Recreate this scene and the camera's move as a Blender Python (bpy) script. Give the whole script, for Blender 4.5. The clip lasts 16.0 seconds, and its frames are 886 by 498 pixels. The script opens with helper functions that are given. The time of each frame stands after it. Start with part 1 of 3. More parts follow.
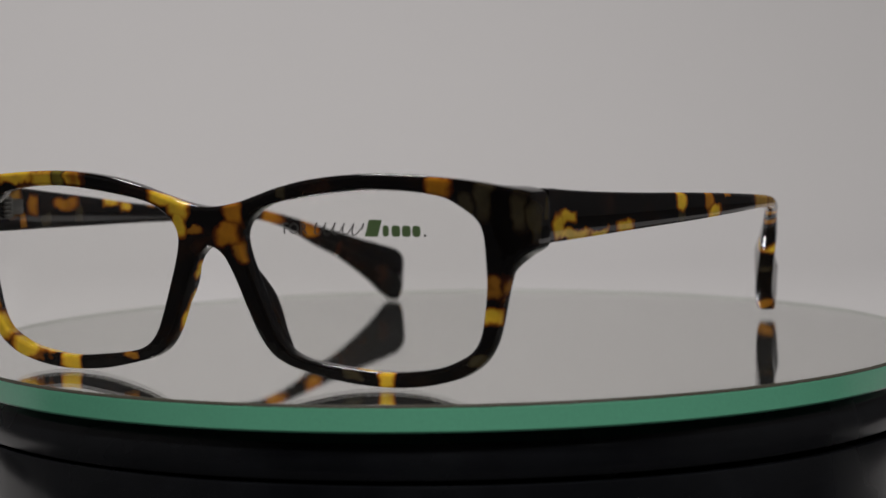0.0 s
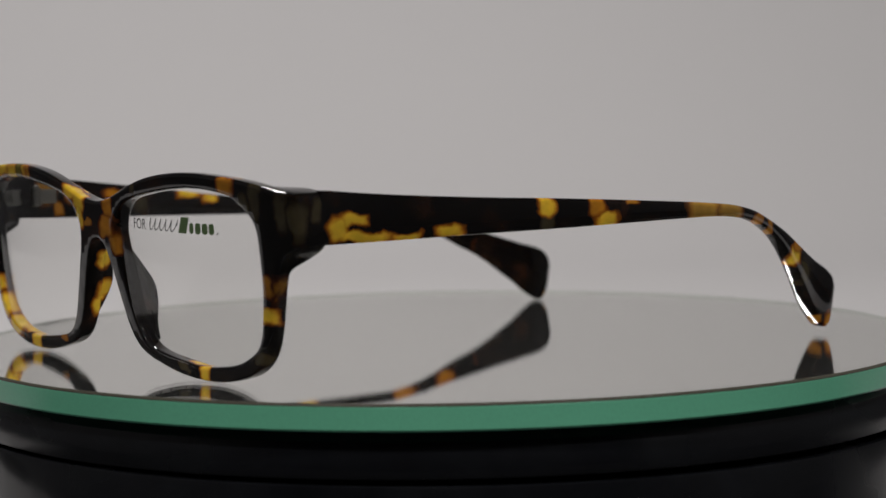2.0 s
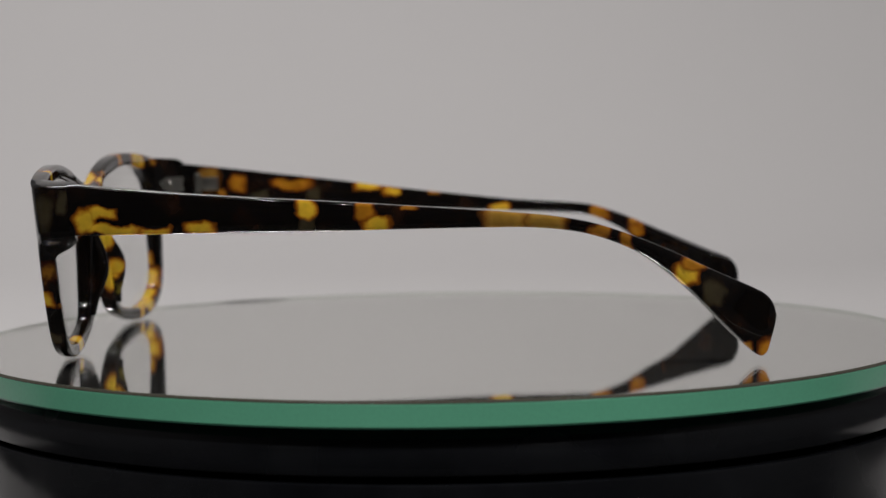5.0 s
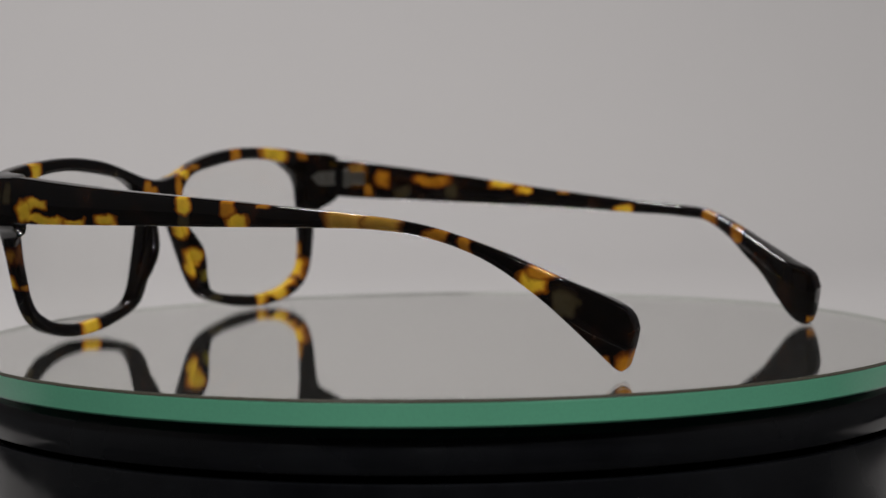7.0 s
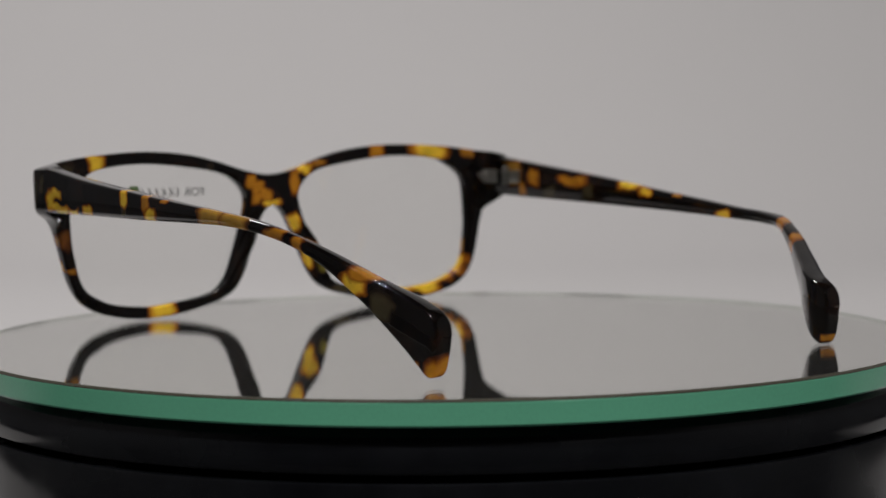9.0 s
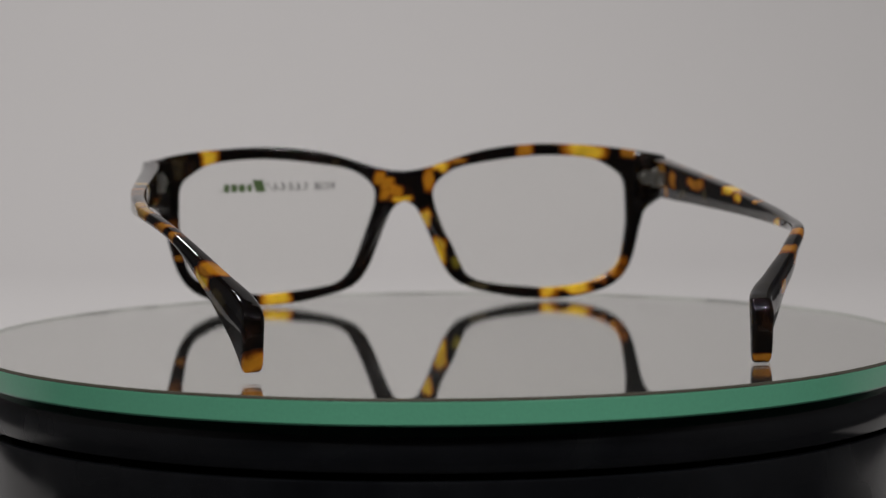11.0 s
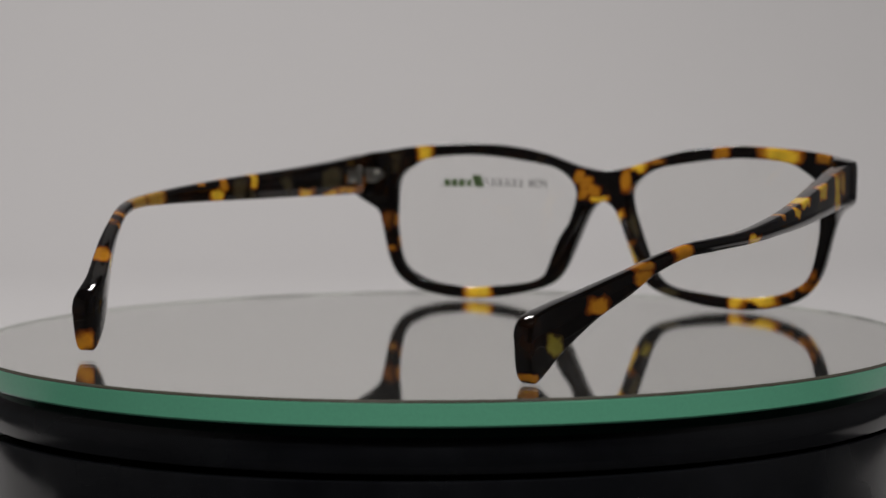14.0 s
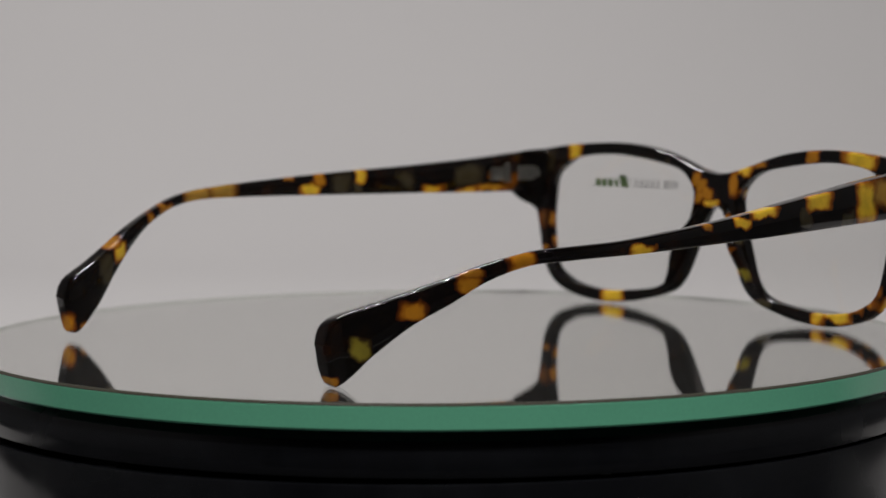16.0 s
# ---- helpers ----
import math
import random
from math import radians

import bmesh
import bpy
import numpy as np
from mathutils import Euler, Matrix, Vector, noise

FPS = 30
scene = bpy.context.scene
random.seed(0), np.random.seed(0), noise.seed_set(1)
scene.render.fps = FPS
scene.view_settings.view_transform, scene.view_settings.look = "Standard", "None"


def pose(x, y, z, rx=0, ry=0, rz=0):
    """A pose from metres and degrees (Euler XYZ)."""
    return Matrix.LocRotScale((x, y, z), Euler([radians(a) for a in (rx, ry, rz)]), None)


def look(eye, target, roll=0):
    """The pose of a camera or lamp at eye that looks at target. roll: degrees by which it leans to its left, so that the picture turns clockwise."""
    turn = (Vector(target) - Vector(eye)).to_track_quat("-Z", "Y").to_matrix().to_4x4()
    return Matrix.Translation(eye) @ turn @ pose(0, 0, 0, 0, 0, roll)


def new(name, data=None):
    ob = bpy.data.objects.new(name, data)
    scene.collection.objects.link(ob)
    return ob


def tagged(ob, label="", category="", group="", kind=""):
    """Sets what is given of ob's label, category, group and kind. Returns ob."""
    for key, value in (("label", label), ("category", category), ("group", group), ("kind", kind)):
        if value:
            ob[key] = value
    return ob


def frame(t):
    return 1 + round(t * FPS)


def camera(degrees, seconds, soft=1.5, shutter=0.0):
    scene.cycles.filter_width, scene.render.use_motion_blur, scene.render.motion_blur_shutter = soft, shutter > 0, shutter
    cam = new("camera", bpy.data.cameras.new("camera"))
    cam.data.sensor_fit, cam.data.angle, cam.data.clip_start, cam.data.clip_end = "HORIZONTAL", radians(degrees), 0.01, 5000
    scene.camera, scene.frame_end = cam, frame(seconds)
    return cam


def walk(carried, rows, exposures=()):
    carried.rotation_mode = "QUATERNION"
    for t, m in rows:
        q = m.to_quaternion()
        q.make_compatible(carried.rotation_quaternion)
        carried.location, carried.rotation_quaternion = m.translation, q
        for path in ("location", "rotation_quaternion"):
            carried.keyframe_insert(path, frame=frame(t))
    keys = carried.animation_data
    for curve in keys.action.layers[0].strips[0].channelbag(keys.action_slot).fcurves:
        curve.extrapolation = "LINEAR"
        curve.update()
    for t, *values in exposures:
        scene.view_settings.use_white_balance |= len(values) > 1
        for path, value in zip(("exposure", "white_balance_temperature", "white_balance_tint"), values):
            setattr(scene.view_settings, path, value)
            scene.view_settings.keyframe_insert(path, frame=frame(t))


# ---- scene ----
# Everything is modelled in millimetres and brought to metres by MM.
MM = 0.001
SPIN = -12.706          # degrees a second of the turntable
TILT = (0.072, -0.320)  # slight wobble of the mirror on its axle
SIT = pose(-0.03801, -0.05600, 0.0, 0, 0, -29.84)

# ---- camera ----
EYE, PITCH, ROLL, YAW = (-0.0029, -0.53521, 0.06190), -4.489, 0.652, -0.369
cam = camera(21.486, 16.0, soft=1.5)
cam.data.dof.use_dof, cam.data.dof.focus_distance, cam.data.dof.aperture_fstop = True, 0.480, 21.5
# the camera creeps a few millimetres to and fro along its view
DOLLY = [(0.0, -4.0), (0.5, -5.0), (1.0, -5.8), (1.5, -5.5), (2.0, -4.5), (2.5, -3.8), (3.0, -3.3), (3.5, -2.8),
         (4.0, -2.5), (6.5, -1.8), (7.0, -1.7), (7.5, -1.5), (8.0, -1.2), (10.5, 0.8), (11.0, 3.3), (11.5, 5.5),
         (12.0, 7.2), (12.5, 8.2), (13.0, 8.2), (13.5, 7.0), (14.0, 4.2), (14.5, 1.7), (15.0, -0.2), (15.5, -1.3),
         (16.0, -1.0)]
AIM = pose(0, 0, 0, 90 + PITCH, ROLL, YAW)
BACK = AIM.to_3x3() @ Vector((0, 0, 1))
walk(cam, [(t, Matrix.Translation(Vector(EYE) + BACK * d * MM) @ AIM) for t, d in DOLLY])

# ---- light ----
scene.view_settings.exposure = 0.0
world = bpy.data.worlds.new("world")
scene.world = world
world.use_nodes = True
world.node_tree.nodes["Background"].inputs[0].default_value = (0.9, 0.95, 1.0, 1)
world.node_tree.nodes["Background"].inputs[1].default_value = 0.02


def area(name, where, at, size, watts, colour, shape="DISK"):
    data = bpy.data.lights.new(name, "AREA")
    data.shape, data.size, data.energy, data.color = shape, size, watts, colour
    ob = new(name, data)
    ob.matrix_world = look(where, at)
    return ob


area("overhead_panel", (-0.23, 0.47, 0.88), (-0.17, 0.57, 0), 0.16, 2.85, (1.0, 0.962, 0.958), "SQUARE")
for spot in ((-0.50, -0.70, 1.60), (-0.38, -0.78, 1.60), (0.62, -0.80, 1.60), (0.74, -0.72, 1.60)):
    area("ceiling_spot", spot, (0, 0, 0), 0.020, 5.2, (1.0, 0.968, 0.945))

# ---- materials ----


def material(name):
    m = bpy.data.materials.new(name)
    m.use_nodes = True
    return m, m.node_tree.nodes, m.node_tree.links, m.node_tree.nodes["Principled BSDF"]


def plain(name, colour, rough, metal=0.0, grain=300.0, vary=0.12, bump=0.02, spec=0.5, coarse=12.0, smear=0.0):
    m, n, l, b = material(name)
    tc = n.new("ShaderNodeTexCoord")
    fine, wide = n.new("ShaderNodeTexNoise"), n.new("ShaderNodeTexNoise")
    fine.inputs["Scale"].default_value, wide.inputs["Scale"].default_value = grain, coarse
    l.new(tc.outputs["Object"], fine.inputs["Vector"])
    l.new(tc.outputs["Object"], wide.inputs["Vector"])
    add = n.new("ShaderNodeMath")
    add.operation = "ADD"
    l.new(fine.outputs["Fac"], add.inputs[0])
    l.new(wide.outputs["Fac"], add.inputs[1])
    ramp = n.new("ShaderNodeMapRange")
    ramp.inputs["From Min"].default_value, ramp.inputs["From Max"].default_value = 0.6, 1.4
    ramp.inputs["To Min"].default_value, ramp.inputs["To Max"].default_value = 1 - vary, 1 + vary
    l.new(add.outputs[0], ramp.inputs["Value"])
    mul = n.new("ShaderNodeVectorMath")
    mul.operation = "SCALE"
    mul.inputs[0].default_value = colour
    l.new(ramp.outputs[0], mul.inputs["Scale"])
    l.new(mul.outputs["Vector"], b.inputs["Base Color"])
    bp = n.new("ShaderNodeBump")
    bp.inputs["Strength"].default_value, bp.inputs["Distance"].default_value = bump, 0.0005
    l.new(fine.outputs["Fac"], bp.inputs["Height"])
    l.new(bp.outputs[0], b.inputs["Normal"])
    b.inputs["Roughness"].default_value, b.inputs["Metallic"].default_value = rough, metal
    b.inputs["Specular IOR Level"].default_value = spec
    if smear:
        worn = n.new("ShaderNodeMapRange")
        worn.inputs["From Min"].default_value, worn.inputs["From Max"].default_value = 0.4, 0.68
        worn.inputs["To Min"].default_value, worn.inputs["To Max"].default_value = rough, rough + smear
        l.new(wide.outputs["Fac"], worn.inputs["Value"])
        l.new(worn.outputs[0], b.inputs["Roughness"])
    return m


def tortoise(name, blobs, scale=150.0):
    """Dark acetate with amber and yellow clouds. blobs: (x, y, z, rx, ry, rz, tone) in mm; tone 0 olive, 0.5 amber, 1 yellow, 2 honey, 3 orange, 4 moss, 5 red-brown."""
    m, n, l, b = material(name)
    tc = n.new("ShaderNodeTexCoord")
    warp = n.new("ShaderNodeTexNoise")
    warp.inputs["Scale"].default_value, warp.inputs["Detail"].default_value = 190.0, 4.0
    l.new(tc.outputs["Object"], warp.inputs["Vector"])
    off = n.new("ShaderNodeVectorMath")
    off.operation, off.inputs[1].default_value = "SUBTRACT", (0.5, 0.5, 0.5)
    l.new(warp.outputs["Color"], off.inputs[0])
    big = n.new("ShaderNodeVectorMath")
    big.operation = "SCALE"
    big.inputs["Scale"].default_value = 0.0043
    l.new(off.outputs[0], big.inputs[0])
    at = n.new("ShaderNodeVectorMath")
    at.operation = "ADD"
    l.new(tc.outputs["Object"], at.inputs[0])
    l.new(big.outputs[0], at.inputs[1])

    ragged = n.new("ShaderNodeTexNoise")
    ragged.inputs["Scale"].default_value, ragged.inputs["Detail"].default_value = 320.0, 2.0
    l.new(tc.outputs["Object"], ragged.inputs["Vector"])
    centred, small, both = (n.new("ShaderNodeVectorMath") for _ in range(3))
    centred.operation, centred.inputs[1].default_value = "SUBTRACT", (0.5, 0.5, 0.5)
    small.operation, both.operation = "SCALE", "ADD"
    small.inputs["Scale"].default_value = 0.0008
    l.new(ragged.outputs["Color"], centred.inputs[0])
    l.new(centred.outputs[0], small.inputs[0])
    l.new(at.outputs[0], both.inputs[0])
    l.new(small.outputs[0], both.inputs[1])
    at = both

    near = {}
    for x, y, z, rx, ry, rz, tone in blobs:
        sub, mul, square, size = (n.new("ShaderNodeVectorMath") for _ in range(4))
        sub.operation, mul.operation, square.operation, size.operation = "SUBTRACT", "MULTIPLY", "MULTIPLY", "LENGTH"
        root = n.new("ShaderNodeMath")
        root.operation, root.inputs[1].default_value = "POWER", 0.5
        sub.inputs[1].default_value = (x * MM, y * MM, z * MM)
        mul.inputs[1].default_value = (1000 / rx, 1000 / ry, 1000 / rz)
        l.new(at.outputs[0], sub.inputs[0])
        l.new(sub.outputs[0], mul.inputs[0])
        l.new(mul.outputs[0], square.inputs[0])
        l.new(mul.outputs[0], square.inputs[1])
        l.new(square.outputs[0], size.inputs[0])
        l.new(size.outputs["Value"], root.inputs[0])
        if tone in near:
            low = n.new("ShaderNodeMath")
            low.operation = "MINIMUM"
            l.new(near[tone], low.inputs[0])
            l.new(root.outputs[0], low.inputs[1])
            near[tone] = low.outputs[0]
        else:
            near[tone] = root.outputs[0]

    # dark ground: near black with faint red-brown clouds
    cloud = n.new("ShaderNodeTexNoise")
    cloud.inputs["Scale"].default_value, cloud.inputs["Detail"].default_value = scale, 2.0
    l.new(tc.outputs["Object"], cloud.inputs["Vector"])
    ground = n.new("ShaderNodeValToRGB")
    e = ground.color_ramp.elements
    e[0].position, e[0].color = 0.55, (0.0045, 0.0033, 0.0030, 1)
    e[1].position, e[1].color = 0.80, (0.030, 0.012, 0.006, 1)
    l.new(cloud.outputs["Fac"], ground.inputs["Fac"])
    colour = ground.outputs["Color"]
    tones = {0: ((0.056, 0.045, 0.024), (0.022, 0.014, 0.008)), 0.5: ((0.38, 0.160, 0.016), (0.10, 0.022, 0.004)),
             1: ((0.86, 0.56, 0.042), (0.48, 0.14, 0.008)), 2: ((0.42, 0.235, 0.040), (0.20, 0.07, 0.012)),
             3: ((0.52, 0.215, 0.014), (0.20, 0.046, 0.005)), 4: ((0.21, 0.17, 0.022), (0.055, 0.032, 0.008)),
             5: ((0.17, 0.058, 0.012), (0.05, 0.014, 0.004))}
    for tone in sorted(near):
        inner, edge = tones[tone]
        blend = n.new("ShaderNodeValToRGB")
        e = blend.color_ramp.elements
        e[0].position, e[0].color = 0.58, (*inner, 1)
        e[1].position, e[1].color = 0.96, (*edge, 1)
        fac = n.new("ShaderNodeMapRange")
        fac.inputs["From Min"].default_value, fac.inputs["From Max"].default_value = 0.80, 1.16
        fac.inputs["To Min"].default_value, fac.inputs["To Max"].default_value = 1.0, 0.0
        l.new(near[tone], blend.inputs["Fac"])
        l.new(near[tone], fac.inputs["Value"])
        mix = n.new("ShaderNodeMix")
        mix.data_type = "RGBA"
        l.new(fac.outputs[0], mix.inputs["Factor"])
        l.new(colour, mix.inputs["A"])
        l.new(blend.outputs["Color"], mix.inputs["B"])
        colour = mix.outputs["Result"]
    # streaks of thinner and thicker dye
    dye = n.new("ShaderNodeTexNoise")
    dye.inputs["Scale"].default_value, dye.inputs["Detail"].default_value = 260.0, 3.0
    l.new(tc.outputs["Object"], dye.inputs["Vector"])
    deep = n.new("ShaderNodeMapRange")
    deep.inputs["From Min"].default_value, deep.inputs["From Max"].default_value = 0.3, 0.7
    deep.inputs["To Min"].default_value, deep.inputs["To Max"].default_value = 0.76, 1.10
    l.new(dye.outputs["Fac"], deep.inputs["Value"])
    tinted = n.new("ShaderNodeVectorMath")
    tinted.operation = "SCALE"
    l.new(colour, tinted.inputs[0])
    l.new(deep.outputs[0], tinted.inputs["Scale"])
    l.new(tinted.outputs["Vector"], b.inputs["Base Color"])
    b.inputs["Roughness"].default_value, b.inputs["IOR"].default_value = 0.07, 1.5
    b.inputs["Subsurface Weight"].default_value, b.inputs["Subsurface Scale"].default_value = 0.35, 0.0012
    b.inputs["Subsurface Radius"].default_value = (1.0, 0.6, 0.15)
    smear = n.new("ShaderNodeTexNoise")
    smear.inputs["Scale"].default_value, smear.inputs["Detail"].default_value = 90.0, 6.0
    l.new(tc.outputs["Object"], smear.inputs["Vector"])
    rough = n.new("ShaderNodeMapRange")
    rough.inputs["From Min"].default_value, rough.inputs["From Max"].default_value = 0.35, 0.75
    rough.inputs["To Min"].default_value, rough.inputs["To Max"].default_value = 0.02, 0.07
    l.new(smear.outputs["Fac"], rough.inputs["Value"])
    l.new(rough.outputs[0], b.inputs["Roughness"])
    return m


def clear(name, tint, gloss=1.0):
    """Thin clear plastic: lets the light straight through and mirrors a little, more at a glancing view."""
    m, n, l, b = material(name)
    n.remove(b)
    out = n["Material Output"]
    see, shine, mix = n.new("ShaderNodeBsdfTransparent"), n.new("ShaderNodeBsdfGlossy"), n.new("ShaderNodeMixShader")
    face, curve, fac = n.new("ShaderNodeLayerWeight"), n.new("ShaderNodeMath"), n.new("ShaderNodeMapRange")
    see.inputs["Color"].default_value = (*tint, 1)
    shine.inputs["Roughness"].default_value = 0.02
    face.inputs["Blend"].default_value = 0.5
    curve.operation, curve.inputs[1].default_value = "POWER", 5.0
    fac.inputs["To Min"].default_value, fac.inputs["To Max"].default_value = 0.03 * gloss, 0.5
    l.new(face.outputs["Facing"], curve.inputs[0])
    l.new(curve.outputs[0], fac.inputs["Value"])
    l.new(fac.outputs[0], mix.inputs["Fac"])
    l.new(see.outputs[0], mix.inputs[1])
    l.new(shine.outputs[0], mix.inputs[2])
    l.new(mix.outputs[0], out.inputs["Surface"])
    return m


def glass_over(name):
    """The polished top of a glass plate: mirrors more at a glancing view and lets the rest through to what lies under it."""
    m, n, l, b = material(name)
    n.remove(b)
    see, shine, mix = n.new("ShaderNodeBsdfTransparent"), n.new("ShaderNodeBsdfGlossy"), n.new("ShaderNodeMixShader")
    face, curve, law = n.new("ShaderNodeLayerWeight"), n.new("ShaderNodeMath"), n.new("ShaderNodeMapRange")
    face.inputs["Blend"].default_value = 0.5
    curve.operation, curve.inputs[1].default_value = "POWER", 5.0
    law.inputs["To Min"].default_value, law.inputs["To Max"].default_value = 0.04, 0.50
    l.new(face.outputs["Facing"], curve.inputs[0])
    l.new(curve.outputs[0], law.inputs["Value"])
    see.inputs["Color"].default_value = (0.998, 1.0, 0.995, 1)
    shine.inputs["Roughness"].default_value = 0.0
    l.new(law.outputs[0], mix.inputs["Fac"])
    l.new(see.outputs[0], mix.inputs[1])
    l.new(shine.outputs[0], mix.inputs[2])
    l.new(mix.outputs[0], n["Material Output"].inputs["Surface"])
    return m


BACKDROP = plain("white_paper", (0.62, 0.61, 0.61), 0.9, grain=900, vary=0.015, bump=0.05, coarse=3.0, spec=0.2)
# unseen room: dark in front, greyer at the sides, tuned for reflections
ROOM = plain("unseen_room_dark", (0.075, 0.075, 0.078), 0.8, grain=200, vary=0.1)
SIDES = plain("unseen_sides_grey", (0.24, 0.24, 0.25), 0.8, grain=200, vary=0.05)
TABLE = plain("table_laminate", (0.035, 0.035, 0.038), 0.45, grain=400, vary=0.05)
GLASS_TOP = glass_over("mirror_glass")
MIRROR = plain("mirror_silver", (0.985, 0.982, 0.952), 0.0, 0.97, grain=60, vary=0.006, bump=0.0)
GREEN = plain("ground_glass_edge", (0.22, 0.74, 0.47), 0.2, grain=1500, vary=0.05, bump=0.05, coarse=30)
# pale colour that stands in for the bright line along the far rim
RIM_LINE = plain("pale_rim_line", (0.56, 0.58, 0.55), 0.5, grain=900, vary=0.06)
CHAMFER = plain("polished_glass_chamfer", (0.09, 0.085, 0.065), 0.25, grain=900, vary=0.1)
BLACK = plain("black_gloss_plastic", (0.0075, 0.0082, 0.0100), 0.11, grain=160, vary=0.3, bump=0.05, spec=0.38, coarse=45.0, smear=0.22)
METAL = plain("hinge_steel", (0.36, 0.355, 0.33), 0.32, 1.0, grain=2500, vary=0.08, bump=0.05)
INK_GREEN = plain("green_ink", (0.12, 0.20, 0.075), 0.6, vary=0.05)
INK_GREY = plain("grey_ink", (0.07, 0.07, 0.065), 0.6, vary=0.05)
LENS = clear("demo_lens_plastic", (0.985, 0.985, 0.98))

FRONT_SHELL = tortoise("tortoise_acetate_front", [
    # bridge and the brow beside it
    (-10.5, -18, 37.0, 3.6, 2.6, 2.0, 1), (-6.8, -18, 34.6, 3.2, 2.6, 2.2, 1), (-6.8, -18, 31.2, 1.9, 2.6, 2.9, 1),
    (-3.2, -18, 29.8, 2.2, 2.6, 0.9, 0.5), (6.2, -18, 33.2, 2.4, 2.6, 2.6, 3), (4.6, -18, 29.2, 3.2, 2.6, 2.2, 3),
    (7.8, -17.5, 26.2, 2.4, 2.4, 2.2, 0.5), (7.0, -13, 33.2, 1.7, 2.4, 1.9, 3), (5.0, -13, 31.4, 2.2, 2.4, 1.8, 3),
    (2.4, -13, 29.4, 2.6, 2.4, 1.6, 3), (5.4, -13, 28.4, 1.5, 2.4, 2.0, 3), (0.4, -12.4, 27.4, 3.0, 2.4, 0.9, 1),
    (-9.8, -13, 35.8, 2.4, 2.4, 1.6, 1), (-6.8, -13, 32.2, 1.5, 2.4, 3.2, 3), (-14.5, -13, 37.2, 3.0, 2.4, 1.0, 0.5),
    # brow bars
    (51.3, -16, 38.9, 2.6, 2.2, 2.6, 3), (51.3, -11.4, 38.9, 2.6, 2.6, 2.6, 1), (56.6, -14, 35.6, 1.7, 2.6, 2.4, 0), (60.2, -13, 36.6, 2.0, 2.6, 3.6, 0),
    (-33, -13, 40.0, 2.6, 4.6, 1.9, 3), (-49.2, -12, 39.4, 6.0, 3.4, 2.2, 1),
    (-50, -15.5, 40.2, 6.0, 2.6, 1.7, 1), (-34, -17, 40, 2.0, 2.6, 2.0, 1), (-37.4, -17, 40, 1.8, 2.6, 2.0, 4), (-42.0, -16.5, 39.8, 3.4, 2.6, 2.0, 1), (-61, -12, 39, 2.2, 3, 1.6, 0.5),
    (18.2, -17, 37.6, 1.3, 3, 1.6, 0), (66.8, -13, 34.4, 1.7, 3.6, 3.6, 0), (69.6, -10.5, 33, 1.4, 2.4, 4.4, 0),
    (69.6, -6.4, 35, 1.4, 1.6, 2.4, 0),
    # lower rims
    (38.4, -14.2, 2.2, 1.9, 2.6, 2.8, 1), (35.0, -10.4, 2.4, 4.0, 2.1, 2.4, 1), (31.0, -14, 2.6, 2.0, 2, 1.0, 0),
    (-38.3, -13, 2.2, 2.6, 4.6, 2.4, 1), (-44.5, -10, 3.0, 5.0, 2.4, 1.7, 1), (-51, -12.5, 4.6, 3.8, 3.4, 2.2, 1),
    (-57.4, -12, 8.2, 2.8, 3.4, 2.8, 1), (-60.5, -13.4, 13.5, 2.2, 2.4, 2.6, 1), (-22, -15, 4.4, 2.0, 2, 0.9, 0.5),
    # outer and inner sides
    (61.2, -12.4, 14.6, 2.6, 2.3, 1.9, 1), (61.2, -12.0, 20.6, 2.0, 2.0, 2.0, 0.5), (64.2, -10.4, 19.4, 1.6, 2.0, 3.4, 0.5),
    (61.0, -7.5, 13.4, 3.0, 2.4, 0.8, 0.5), (61.5, -7.5, 21.0, 2.6, 2.4, 2.4, 5),
    (-4.9, -12.2, 22.2, 1.6, 2.2, 2.6, 1), (-8.6, -11, 14.6, 2.1, 2.6, 2.8, 1), (-9.4, -11.8, 12.4, 1.8, 2.4, 2.4, 1), (-13.4, -10.4, 10.0, 2.0, 1.6, 2.0, 4),
    (-9.0, -12, 20.0, 1.6, 2.0, 4.5, 0), (-19, -11.5, 4.0, 3, 2, 1.0, 0), (57, -11, 6.0, 2.4, 2.2, 1.0, 0)])
LEFT_SHELL = tortoise("tortoise_acetate_left", [
    (72, -1.4, 31.0, 7, 2.4, 2.8, 1), (72, 2.4, 32.6, 7, 3.2, 1.4, 1), (72, 4, 29.2, 7, 6.6, 1.2, 1), (72, 13, 28.7, 7, 3.4, 1.2, 1),
    (73, 22.4, 29.4, 7, 3.4, 1.7, 1), (74, 43.8, 33.6, 7, 2.0, 2.0, 1), (74, 44.6, 30.4, 7, 1.6, 2.6, 0),
    (75, 55.8, 33.2, 7, 2.0, 2.0, 3), (75, 58.4, 30.2, 7, 3.0, 1.7, 1), (75, 64.5, 33.4, 7, 1.7, 0.7, 0.5),
    (76, 84, 31, 7, 4.8, 4.0, 2), (76, 92, 30.0, 7, 4.4, 4.0, 2), (73, 102.5, 27.9, 7, 2.4, 1.7, 0.5),
    (70, 108, 25.6, 7, 1.6, 2.2, 0.5), (65, 120, 18.6, 8, 2.6, 2.6, 1), (64, 122, 21, 8, 3.0, 1.8, 3),
    (62, 125.6, 14.8, 8, 2.6, 3.2, 0), (58, 137.6, 1.8, 8, 2.2, 3.6, 3), (58, 137.8, 1.0, 8, 1.8, 2.2, 2), (57, 133, 2.4, 8, 1.6, 1.4, 0.5),
    (68.6, 33, 31, 1.6, 5, 4, 0), (71, 50, 31.5, 1.6, 3.4, 4, 0), (66.6, 12, 33, 1.6, 5, 3, 0)])
